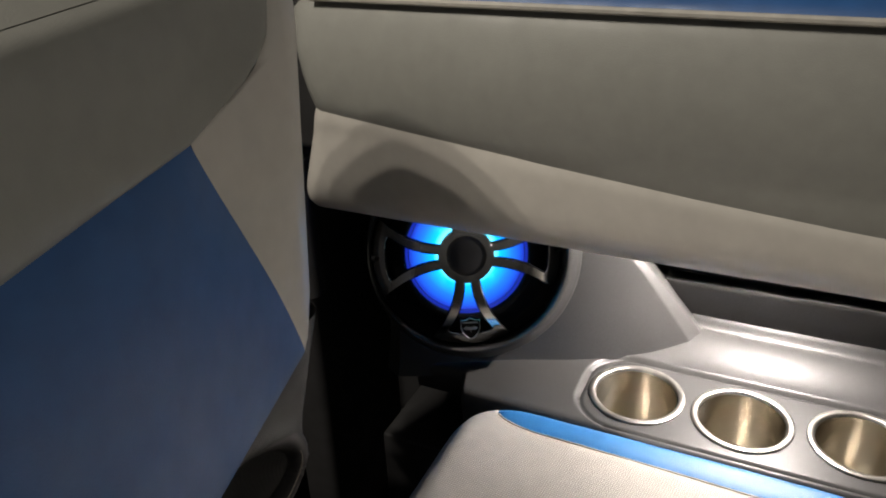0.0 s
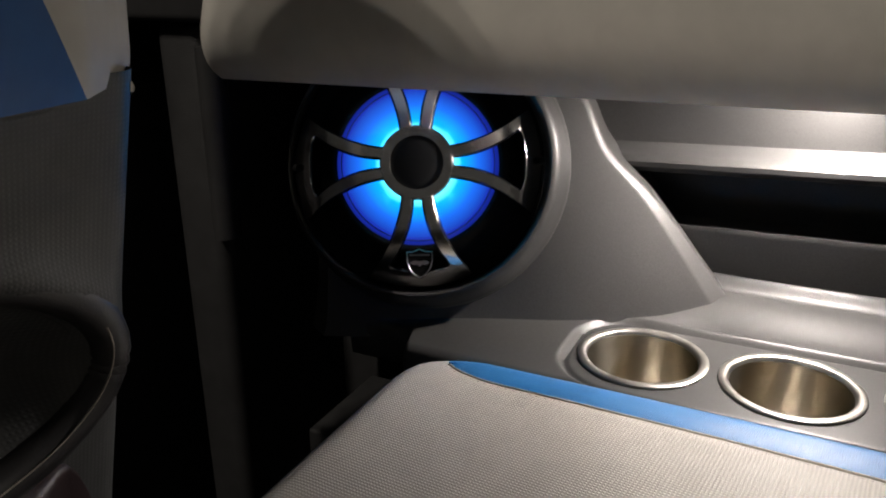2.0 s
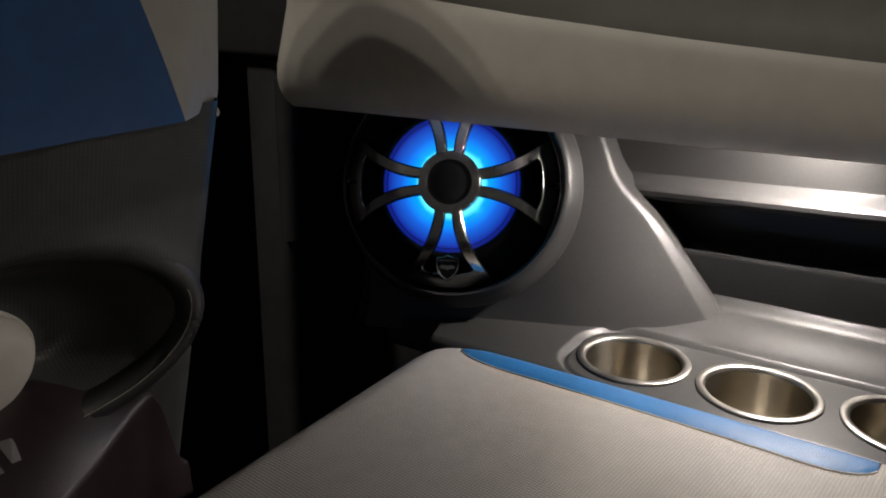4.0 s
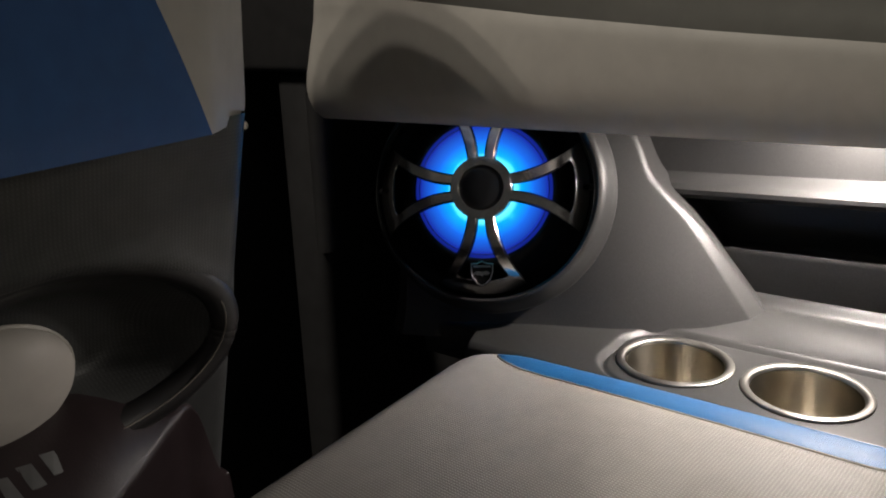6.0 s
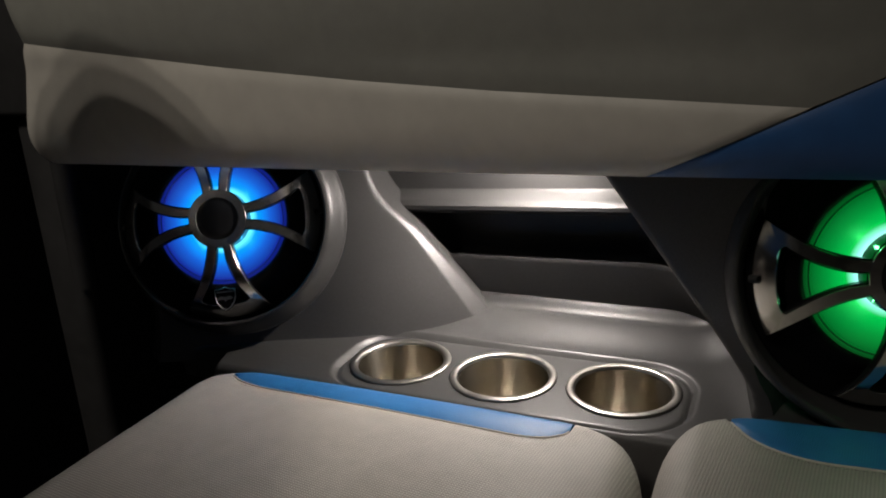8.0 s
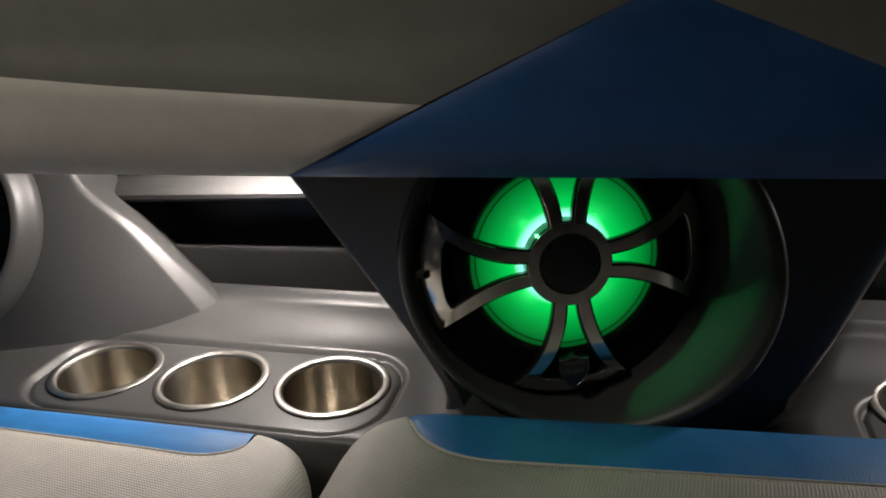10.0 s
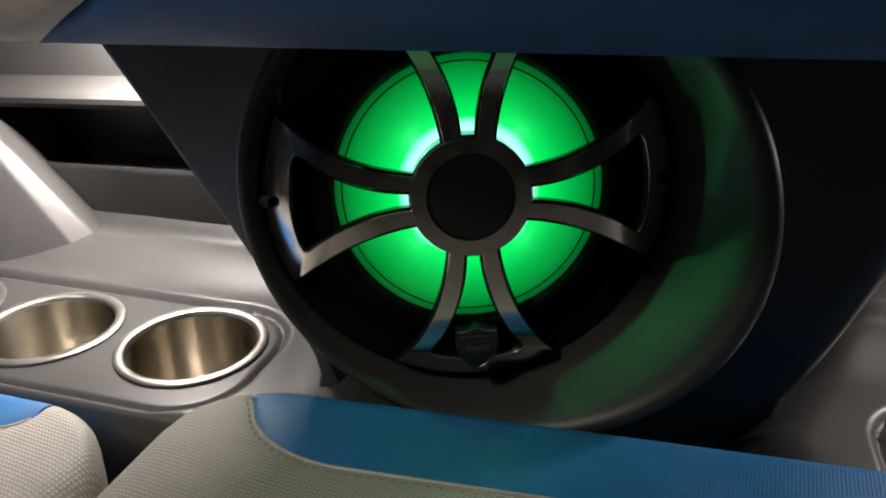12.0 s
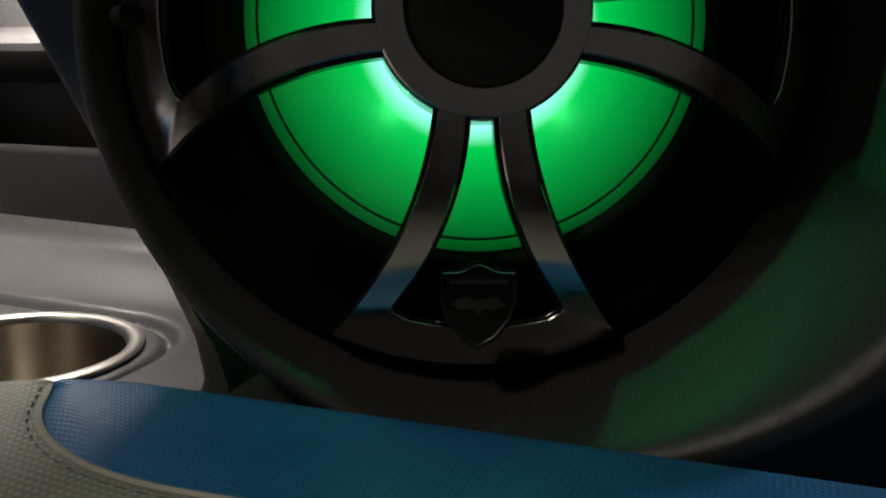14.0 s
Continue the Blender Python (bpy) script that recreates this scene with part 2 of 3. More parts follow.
# ---------------------------------------------------------------- moulded console
console = thing("moulded_console", "dark grey satin moulded fibreglass console behind the seats", "console", (0.15, 0.1, -0.12))
PN = Vector((0.51, -0.79, 0.33)).normalized()
PB = Vector((0.048, 0.118, 0.011))


def panel_y(x, z):
    """The slanted face of the pod that carries the first speaker."""
    return PB.y - (PN.x * (x - PB.x) + PN.z * (z - PB.z)) / PN.y


def ridge_x(z):
    return 0.052 - 0.717 * (z - 0.008) - 0.010 * math.exp(-((z - 0.15) / 0.03) ** 2)


rows = []
for i in range(69):
    z = -0.012 + 0.272 * i / 68
    rx = ridge_x(max(z, 0.0))
    ry = panel_y(rx, z)
    lx = -0.300
    left = (lx, panel_y(lx, z))
    loop = [Vector((lx - 0.012, left[1] + 0.10)), Vector((lx - 0.004, left[1] + 0.07)), Vector((lx, left[1] + 0.045))]
    loop += [Vector(left).lerp(Vector((rx, ry)), t) + Vector((0, 0.024 * (1 - t / 0.42) ** 1.5)) for t in (0.06, 0.12, 0.18, 0.24, 0.28, 0.32, 0.36, 0.39)]
    loop += [Vector(left).lerp(Vector((rx, ry)), t) for t in (0.42, 0.45, 0.48, 0.51, 0.54, 0.58, 0.62, 0.66, 0.70, 0.75, 0.80, 0.85)]
    c1 = Vector((rx - 0.0100, ry - 0.0065))
    c2 = c1 + Vector((0.0145, 0.0215)) * lerp(0.95, 0.24, min(1, max(0, z) / 0.17))
    loop += fillet(loop[-1], c1, c2, lerp(0.010, 0.020, min(1, max(0, z) / 0.2)), 6) + fillet(c1, c2, (rx - 0.03, ry + 0.12), lerp(0.008, 0.014, min(1, max(0, z) / 0.2)), 6)
    loop += [Vector((rx - 0.05, 0.30)), Vector((lx - 0.012, 0.30))]
    under = 0.022 * (1 - smooth(0.0, 0.110, z))
    loop = [p + Vector((0, under * (1 - smooth(-0.18, -0.05, p.x)))) if p.y < 0.2 else p for p in loop]
    rows.append([(p.x, p.y, z) for p in loop])
part("speaker_pod", capped(rows), GELCOAT, console, "slanted pod face")

RC = Vector((0.421, -0.044))


def front_y(x):
    """The face of the pod that carries the second speaker."""
    return RC.y + 0.2924 * (x - RC.x) + 0.031


rows = []
for i in range(29):
    z = -0.14 + 0.40 * i / 28
    zz = max(z, 0.0)
    flare = 0.030 * math.exp(-zz / 0.018)
    ex, ey = 0.373 - 0.753 * zz - flare, -0.029 + 0.1 * zz
    rx = 0.628 + 0.42 * zz
    sx = max(0.345, ex + 0.014)
    loop = [Vector((ex - 0.05, 0.30)), Vector((ex - 0.046, 0.21)), Vector((ex - 0.030, 0.15)), Vector((ex - 0.015, 0.07))]
    loop += fillet(loop[-1], (ex, ey), (sx, front_y(sx)), 0.014, 7)
    loop += [Vector((sx, front_y(sx)))]
    loop += [Vector((lerp(sx, rx, t), front_y(lerp(sx, rx, t)) + 0.026)) for t in (0.06, 0.3, 0.6, 0.78)]
    loop += [Vector((lerp(sx, rx, 0.9), front_y(lerp(sx, rx, 0.9)) + 0.008))]
    loop += fillet(loop[-1], (rx + 0.004 - flare * 0.3, front_y(rx) - 0.008), (rx + 0.06, 0.20), 0.055, 9)
    loop += [Vector((rx + 0.08, 0.30))]
    rows.append([(p.x, p.y, z) for p in loop])
part("speaker_pod", capped(rows), GELCOAT, console, "pod face")


def deck_height(x, y, x0, x1, right_rise=True):
    """Deck with a shallow tray round the cups, rising to the wall behind and rolling off at the front."""
    qx, qy = abs(x - (x0 + x1) / 2) - (x1 - x0) / 2 + 0.05, abs(y + 0.002) - 0.067 + 0.05
    d = math.hypot(max(qx, 0), max(qy, 0)) + min(max(qx, qy), 0) - 0.05
    h = 0.0034 * smooth(-0.001, 0.0040, d) - 0.0028 * math.exp(-((d + 0.0025) / 0.0020) ** 2)
    h += 0.012 * smooth(0.075, 0.134, y) + 0.012 * smooth(0.134, 0.155, y) ** 2
    f = max(0.0, -0.066 - y)
    h -= 0.012 - math.sqrt(max(0.0, 0.012 ** 2 - min(f, 0.012) ** 2))
    if not right_rise:
        h -= min(0.15, 16.0 * max(0.0, 0.640 + 0.40 * max(0.0, y) - x) ** 2) + 4.0 * max(0.0, -0.005 - y) ** 2
    if right_rise:
        side = 0.372 - x - max(0.0, y + 0.03) * 0.30
        h += 0.018 * (1 - smooth(-0.01, 0.06, side)) ** 2
    return h


def deck(name, xa, xb, ya, yb, x0, x1, cups, rise, sweep):
    nx, ny = int((xb - xa) / 0.0022), int((yb - ya) / 0.002)
    bm = bmesh.new()
    grid = []
    for i in range(nx + 1):
        x = lerp(xa, xb, i / nx)
        lift = sweep(x)
        grid.append([])
        for j in range(ny + 1):
            y = lerp(ya, yb, j / ny)
            grid[i].append(bm.verts.new((x, lerp(ya + lift, yb, j / ny), deck_height(x, y, x0, x1, rise))))
    for i in range(nx):
        for j in range(ny):
            cx, cy = lerp(xa, xb, (i + 0.5) / nx), lerp(ya, yb, (j + 0.5) / ny)
            if all(math.hypot(cx - a, cy - b) > 0.049 for a, b in cups):
                bm.faces.new([grid[i][j], grid[i + 1][j], grid[i + 1][j + 1], grid[i][j + 1]])
    low = [bm.verts.new((lerp(xa, xb, i / nx), grid[i][0].co.y + 0.004, -0.16 if x0 > 0 else lerp(-0.035, -0.16, smooth(-0.20, -0.10, lerp(xa, xb, i / nx))))) for i in range(nx + 1)]
    for i in range(nx):
        bm.faces.new([low[i], low[i + 1], grid[i + 1][0], grid[i][0]])
    return part(name, bm, GELCOAT, console, "satin deck with a tray for cups", sharp=60)


CUPS = [(0.0, 0.0), (0.1144, 0.0), (0.2321, 0.0069)]
deck("deck", -0.262, 0.470, -0.078, 0.158, -0.062, 0.296, CUPS, True, lambda x: 0.034 * (1 - smooth(-0.199, -0.185, x)))
RCUPS = [(0.742, 0.048), (0.858, 0.055)]
deck("deck", 0.555, 1.30, -0.042, 0.20, 0.675, 1.05, RCUPS, False, lambda x: 0.030 * (1 - smooth(0.580, 0.690, x)))


def niche(xa, xb, shift):
    profile = [(0.30, -0.02), (0.160, -0.02), (0.1570, 0.010), (0.1530, 0.040), (0.1490, 0.0650), (0.1490, 0.0680), (0.1500, 0.0695), (0.153, 0.0698), (0.205, 0.055), (0.213, 0.062), (0.213, 0.108),
               (0.205, 0.115), (0.152, 0.1180), (0.144, 0.1205), (0.1385, 0.1255), (0.1385, 0.1300), (0.1420, 0.1335), (0.149, 0.1355), (0.168, 0.1400), (0.1715, 0.1430), (0.1715, 0.148), (0.167, 0.20), (0.163, 0.26), (0.30, 0.26)]
    k = 90
    rows = []
    for i in range(k + 1):
        x = lerp(xa, xb, i / k)
        lift = 0.019 * (x - xa) / (xb - xa)
        row = []
        for y, z in profile:
            h = z + lift * smooth(0.02, 0.1, z)
            turn = max(0.0, x - (0.373 - 0.753 * max(h, 0.0) - 0.095)) / 0.07 if xa < 0.5 and y < 0.25 else 0.0
            row.append((x, y + shift - 0.045 * min(turn, 1.6) ** 2 * (1 - smooth(0.060, 0.115, h)), h))
        rows.append(row)
    return part("niche_panel", capped(rows), GELCOAT, console, "recessed back panel with a ledge")


niche(-0.15, 0.36, 0.0)
niche(0.68, 1.30, 0.06)
part("front_skirt", box(-0.33, 1.30, -0.030, 0.10, -0.44, -0.145, 0.004), HULL_DARK, console)

# coaming: the body behind the back cushion that carries the courtesy lights
coaming = thing("coaming", "dark grey moulded coaming behind the back cushion", "coaming", (0.4, 0.1, 0.26), kind="structure")
part("coaming_body", box(-0.60, 1.9, -0.036, 0.34, 0.262, 0.470, 0.008), HULL_DARK, coaming)


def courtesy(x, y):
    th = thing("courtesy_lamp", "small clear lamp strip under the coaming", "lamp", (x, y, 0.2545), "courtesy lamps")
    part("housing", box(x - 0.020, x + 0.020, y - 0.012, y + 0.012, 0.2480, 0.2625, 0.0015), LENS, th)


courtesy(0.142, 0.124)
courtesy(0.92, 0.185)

# ---------------------------------------------------------------- back cushion
back = thing("back_cushion", "long lounge back cushion in beige, grey and blue vinyl", "cushion", (0.3, -0.06, 0.222))


def cushion_y(z):
    """The face leans out from its bottom edge to the seam and bulges above it."""
    y = -0.093 - 0.032 * (1 - (1 - min(1, max(0.0, z - 0.22) / 0.055)) ** 2.5)
    t = min(1, max(0.0, z - 0.32) / 0.13)
    return y - 0.010 * math.sin(math.pi * t) + 0.012 * t * t


def cushion_end(z):
    return -0.352 + 0.289 * (min(z, 0.346) - 0.223) - 0.25 * max(0.0, z - 0.352)


def along(line, t):
    """The point at part t of a polyline's length."""
    pts = [Vector(p) for p in line]
    sizes = [(b - a).length for a, b in zip(pts, pts[1:])]
    d = t * sum(sizes)
    for a, b, s in zip(pts, pts[1:], sizes):
        if d <= s or b is pts[-1]:
            return a.lerp(b, min(1, d / max(s, 1e-9)))
        d -= s


def cushion_panel(name, low, high, mat, label, nu=90, nv=18, puff=0.0035):
    """A padded panel between two lines in the cushion's face, sunk along its seams."""
    rows = []
    for i in range(nu + 1):
        a, b = along(low, i / nu), along(high, i / nu)
        row = []
        for j in range(nv + 1):
            p = a.lerp(b, j / nv)
            edge = min(i / nu, 1 - i / nu) * 0.5, min(j / nv, 1 - j / nv) * (b - a).length
            d = min(edge[0] * 4, edge[1])
            y = cushion_y(p.y) - puff * (1 - math.exp(-d / 0.007)) + 0.0015
            end = min(1, max(0, (p.x - cushion_end(p.y) + 0.001) / 0.018))
            y += 0.03 * (1 - math.sqrt(max(0, 1 - (1 - end) ** 2)))
            row.append((p.x, y, p.y))
        rows.append(row)
    return part(name, sheet(rows), mat, back, label, sharp=70)


A, B, C = (-0.352, 0.2230), (0.266, 0.2310), (0.368, 0.2815)
D, E, F = (-0.3165, 0.3460), (0.502, 0.3445), (-0.3165, 0.430)
G, H, I, J = (0.286, 0.448), (0.722, 0.448), (0.753, 0.2412), (1.483, 0.245)
SEAMLINE = [D, (-0.22, 0.3335), (-0.08, 0.3165), (0.05, 0.3035), (0.16, 0.2945), C]
cushion_panel("lower_panel", [A, B], SEAMLINE, BACK_LIGHT, "beige vinyl panel")
cushion_panel("upper_panel", SEAMLINE + [E], [(-0.331, 0.418), (-0.3305, 0.432), (-0.325, 0.441), (-0.315, 0.446), (-0.300, 0.448), G], BACK_GREY, "warm grey vinyl panel")
cushion_panel("blue_panel", [B, I], [B, E, I], BACK_BLUE, "dark blue vinyl wedge", nv=26, puff=0.003)
cushion_panel("middle_panel", [(0.500, 0.345), (0.504, 0.345)], [G, H], BACK_LIGHT, "beige vinyl panel")
cushion_panel("upper_panel", [E, I, J], [H, (1.483, 0.448)], BACK_GREY, "warm grey vinyl panel")
# underside, end and back of the cushion
rows = []
for i in range(91):
    x = lerp(-0.352, 1.483, i / 90)
    zb = lerp(0.2230, 0.2412, min(1, (x + 0.352) / 1.1))
    rows.append([(x, cushion_y(zb) + 0.0012 + (0.03 if i == 0 else 0), zb + 0.0005), (x, -0.070, zb - 0.002), (x, -0.058, zb + 0.002), (x, -0.048, zb + 0.012), (x, -0.044, 0.448)])
part("underside", sheet(rows), BACK_LIGHT, back)
rows = []
for i in range(13):
    z = lerp(0.2230, 0.420, i / 12)
    x = cushion_end(z)
    rows.append([(x, cushion_y(z) + 0.0315, z), (x + 0.004, -0.056, z), (x + 0.010, -0.045, z)])
part("end_panel", sheet(rows), BACK_GREY, back)
# blue top with a beige piping along its front edge
rows = []
for i in range(61):
    x = lerp(-0.304, 1.483, i / 60)
    rows.append([(x, -0.1205, 0.4480), (x, -0.117, 0.456), (x, -0.100, 0.464), (x, -0.05, 0.470), (x, 0.06, 0.474), (x, 0.20, 0.475)])
part("top_panel", sheet(rows), BACK_BLUE, back, "blue vinyl top")
part("piping", tube([(lerp(-0.304, 1.483, i / 60), -0.1225, 0.4480) for i in range(61)], 0.0032), PIPING, back, "thin beige piping")


# ---------------------------------------------------------------- seat cushions
def seat(name, label, xa, xb, back_line, blue_line, ztop, blue_range, crown=0.006):
    """A padded seat: columns across, rows from the back face over the rounded edge to the front."""
    th = thing(name, label, "cushion", ((xa + xb) / 2, -0.4, -0.12), "seat cushions")
    r, rs, corner = 0.013, 0.030, 0.075
    cols = [(xa + rs - rs * math.sin(a), rs * (1 - math.cos(a))) for a in [math.pi / 2 * (1 - k / 7) for k in range(8)]]
    inner = 200
    cols += [(lerp(xa + rs, xb - rs, k / inner), 0.0) for k in range(1, inner)]
    cols += [(xb - rs + rs * math.sin(a), rs * (1 - math.cos(a))) for a in [math.pi / 2 * k / 7 for k in range(8)]]
    cols = [(xa, 0.13)] + cols + [(xb, 0.13)]
    white, blue, seam = [], [], []
    for x, drop in cols:
        e = min(x - xa, xb - x)
        cut = corner * (1 - math.sqrt(max(0.0, 1 - (1 - min(1, e / corner)) ** 2)))
        yE = back_line(x) - cut
        inside = blue_range[0] <= x <= blue_range[1]
        yb = min(yE - r, blue_line(x)) if inside else yE - r

        def top(y):
            u = min(1, max(0, (yE - y) / 0.5))
            v = (x - xa) / (xb - xa)
            return ztop + crown * math.sin(math.pi * min(1, u * 1.4 + 0.05)) * math.sin(math.pi * v) - drop

        back_rows = [(x, yE - 0.004, -0.12 - drop * 0.02), (x, yE, ztop - r - drop)]
        back_rows += [(x, yE - r + r * math.cos(a), top(yE - r) - r + r * math.sin(a)) for a in [math.pi / 2 * k / 6 for k in range(1, 7)]]
        mid = [(x, lerp(yE - r, yb, k / 4), top(lerp(yE - r, yb, k / 4))) for k in range(1, 5)]
        groove = lambda y: 0.0022 * math.exp(-abs(y - yb) / 0.004) if inside else 0.0
        mid = [(a, b, c - groove(b)) for a, b, c in mid]
        fronts = [0.0, 0.002, 0.006, 0.012, 0.02, 0.04, 0.07, 0.11, 0.16, 0.22, 0.30, 0.40, 0.5]
        front = [(x, yb - d, top(yb - d) - groove(yb - d)) for d in fronts] + [(x, -0.86, top(-0.86)), (x, -0.885, top(-0.86) - 0.012), (x, -0.89, -0.12)]
        if inside:
            blue.append(back_rows + mid)
            seam.append(Vector(mid[-1]))
            white.append([mid[-1]] * (len(back_rows + mid) - 1) + [mid[-1]] + front[1:])
        else:
            white.append(back_rows + mid + front[1:])
    bm = bmesh.new()
    verts = [[bm.verts.new(p) for p in row] for row in white]
    for a, b in zip(verts, verts[1:]):
        for j in range(len(a) - 1):
            q = [a[j], b[j], b[j + 1], a[j + 1]]
            if (Vector(q[0].co) - Vector(q[3].co)).length + (Vector(q[1].co) - Vector(q[2].co)).length > 1e-7:
                bm.faces.new(q)
    bmesh.ops.remove_doubles(bm, verts=bm.verts, dist=1e-5)
    part("cover", bm, SEAT_WHITE, th, "off-white woven vinyl", sharp=75)
    part("blue_trim", sheet(blue), SEAT_BLUE, th, "bright blue woven vinyl strip", sharp=75)
    # piping and stitches along the seam
    part("piping", tube([p + Vector((0, -0.0010, 0.0010)) for p in seam], 0.0011, 6), PIPING, th)
    bm = bmesh.new()
    total, last = 0.0, 0.0
    for a, b in zip(seam, seam[1:]):
        d = (b - a)
        if d.length < 1e-6:
            continue
        while last < total + d.length:
            c = a + d * ((last - total) / d.length) + Vector((0, -0.0050, 0.0012))
            u = d.normalized() * 0.0021
            s = Vector((-u.y, u.x, 0)).normalized() * 0.0007
            vs = [bm.verts.new(p) for p in (c - u - s, c + u - s, c + u + s, c - u + s, c - u * 0.6 + Vector((0, 0, 0.0006)), c + u * 0.6 + Vector((0, 0, 0.0006)))]
            for f in ((0, 1, 5, 4), (2, 3, 4, 5), (1, 2, 5), (3, 0, 4), (0, 3, 2, 1)):
                bm.faces.new([vs[k] for k in f])
            last += 0.0058
        total += d.length
    part("stitching", bm, SEAT_THREAD, th, "dark grey stitches", kind="stuff")
    part("seat_board", box(xa + 0.01, xb - 0.01, -0.87, -0.11, -0.145, -0.118, 0.003), HULL_DARK, th)
    return th


def left_blue(x):
    a, b = -0.126, 0.214
    t = min(1, max(0, (x - a) / (b - a)))
    round_off = lambda u: math.sqrt(1 - (1 - min(1, u)) ** 2)
    return -0.1085 - lerp(0.020, 0.029, t) * round_off(t / 0.16) * round_off((1 - t) / 0.13)


def right_back(x):
    return -0.060 + 0.055 * (x - 0.34) if x < 0.7 else -0.0402


def right_blue(x):
    t = max(0, x - 0.331)
    return right_back(x) - 0.002 - 0.060 * math.sqrt(1 - (1 - min(1, t / 0.075)) ** 2)


seat("seat_cushion", "off-white woven vinyl seat cushion with a blue strip", -0.168, 0.279, lambda x: -0.096, left_blue, 0.022, (-0.126, 0.214))
seat("seat_cushion", "off-white woven vinyl seat cushion with a blue back edge", 0.284, 1.25, right_back, right_blue, 0.032, (0.331, 1.22))
base = thing("bench_plinth", "dark moulded plinth under the seat cushions", "plinth", (0.4, -0.4, -0.44))
part("base_body", box(-0.13, 1.30, -0.84, -0.035, -0.44, -0.1465, 0.006), HULL_DARK, base)


# ---------------------------------------------------------------- speakers
def ribbon(line, widths, z_of, thick, closed=False):
    """A flat bar that follows a line in the plane, mitred at its corners."""
    pts = [Vector(p) for p in line]
    n = len(pts)
    left, right = [], []
    for i, p in enumerate(pts):
        a = (p - pts[i - 1]).normalized() if i or closed else None
        b = (pts[(i + 1) % n] - p).normalized() if i < n - 1 or closed else None
        a, b = a or b, b or a
        na, nb = Vector((-a.y, a.x)), Vector((-b.y, b.x))
        m = (na + nb)
        m = m / max(0.35, m.length_squared / 2)
        left.append(p + m * widths[i] / 2)
        right.append(p - m * widths[i] / 2)
    loops = []
    for l, r in zip(left, right):
        e = (l - r).normalized() * 0.0006
        zl, zr = z_of(l.length), z_of(r.length)
        loops.append([(r.x, r.y, zr - thick), (r.x, r.y, zr - 0.0006), (r.x + e.x, r.y + e.y, zr), (l.x - e.x, l.y - e.y, zl), (l.x, l.y, zl - 0.0006), (l.x, l.y, zl - thick)])
    if closed:
        return sheet(loops, close_u=True, close_v=True)
    return capped(loops)


def dome(r):
    """Height of the grille: nearly flat, then bent back towards its rim."""
    return 0.006 - 0.0005 * (r / 0.04) ** 2 if r < 0.04 else 0.0055 - 56.0 * (r - 0.04) ** 3 - 0.10 * max(0.0, r - 0.093)


def bend(p0, p1, p2, n):
    """Points of a quadratic curve."""
    p0, p1, p2 = Vector(p0), Vector(p1), Vector(p2)
    return [(1 - t) ** 2 * p0 + 2 * t * (1 - t) * p1 + t * t * p2 for t in [k / n for k in range(n + 1)]]


def spoke_edges():
    """Outer and inner edge of one spoke pair: out along a spoke, round the rim and back, with a rounded inner corner."""
    rim = lambda r, a: Vector((r * math.cos(radians(a)), r * math.sin(radians(a))))
    outer = bend((0.0288, 0.0128), (0.0660, 0.0170), rim(0.1085, 25.0), 14)
    inner = bend((0.0303, 0.0046), (0.0640, 0.0062), rim(0.0935, 17.2), 14)
    inner = inner[:12] + fillet(inner[11], inner[14], rim(0.0945, 12.0), 0.005, 4)[1:4]
    arc_out = [rim(0.1085, lerp(25.0, -25.0, k / 16)) for k in range(1, 16)]
    arc_in = [rim(0.0945, lerp(15.0, -15.0, k / 16)) for k in range(1, 16)]
    flip = lambda pts: [Vector((p.x, -p.y)) for p in reversed(pts)]
    return outer + arc_out + flip(outer), inner + arc_in + flip(inner)


def plate(outer, inner, grow, drop, thick):
    """A domed plate between two edges, widened by grow on both sides."""
    loops = []
    for l, r in zip(outer, inner):
        e = (l - r).normalized()
        l, r = l + e * grow, r - e * grow
        c = e * 0.0005
        loops.append([(p.x, p.y, dome(p.length) - drop - d) for p, d in ((r, thick), (r, 0.0005), (r + c, 0.0), (l - c, 0.0), (l, 0.0005), (l, thick))])
    return capped(loops)


def turned(line, deg):
    c, s = math.cos(radians(deg)), math.sin(radians(deg))
    return [Vector((p.x * c - p.y * s, p.x * s + p.y * c)) for p in line]


def shield(scale, cy):
    pts = [(-1, 0.85), (-0.55, 0.86), (0, 1.08), (0.55, 0.86), (1, 0.85), (1.02, 0.1), (0.85, -0.45), (0.45, -0.95), (0, -1.2), (-0.45, -0.95), (-0.85, -0.45), (-1.02, 0.1)]
    return [Vector((x * scale, cy + y * scale)) for x, y in pts]


def slab(outline, z0, z1):
    return capped([[(p[0], p[1], z0) for p in outline], [(p[0], p[1], z1) for p in outline]])


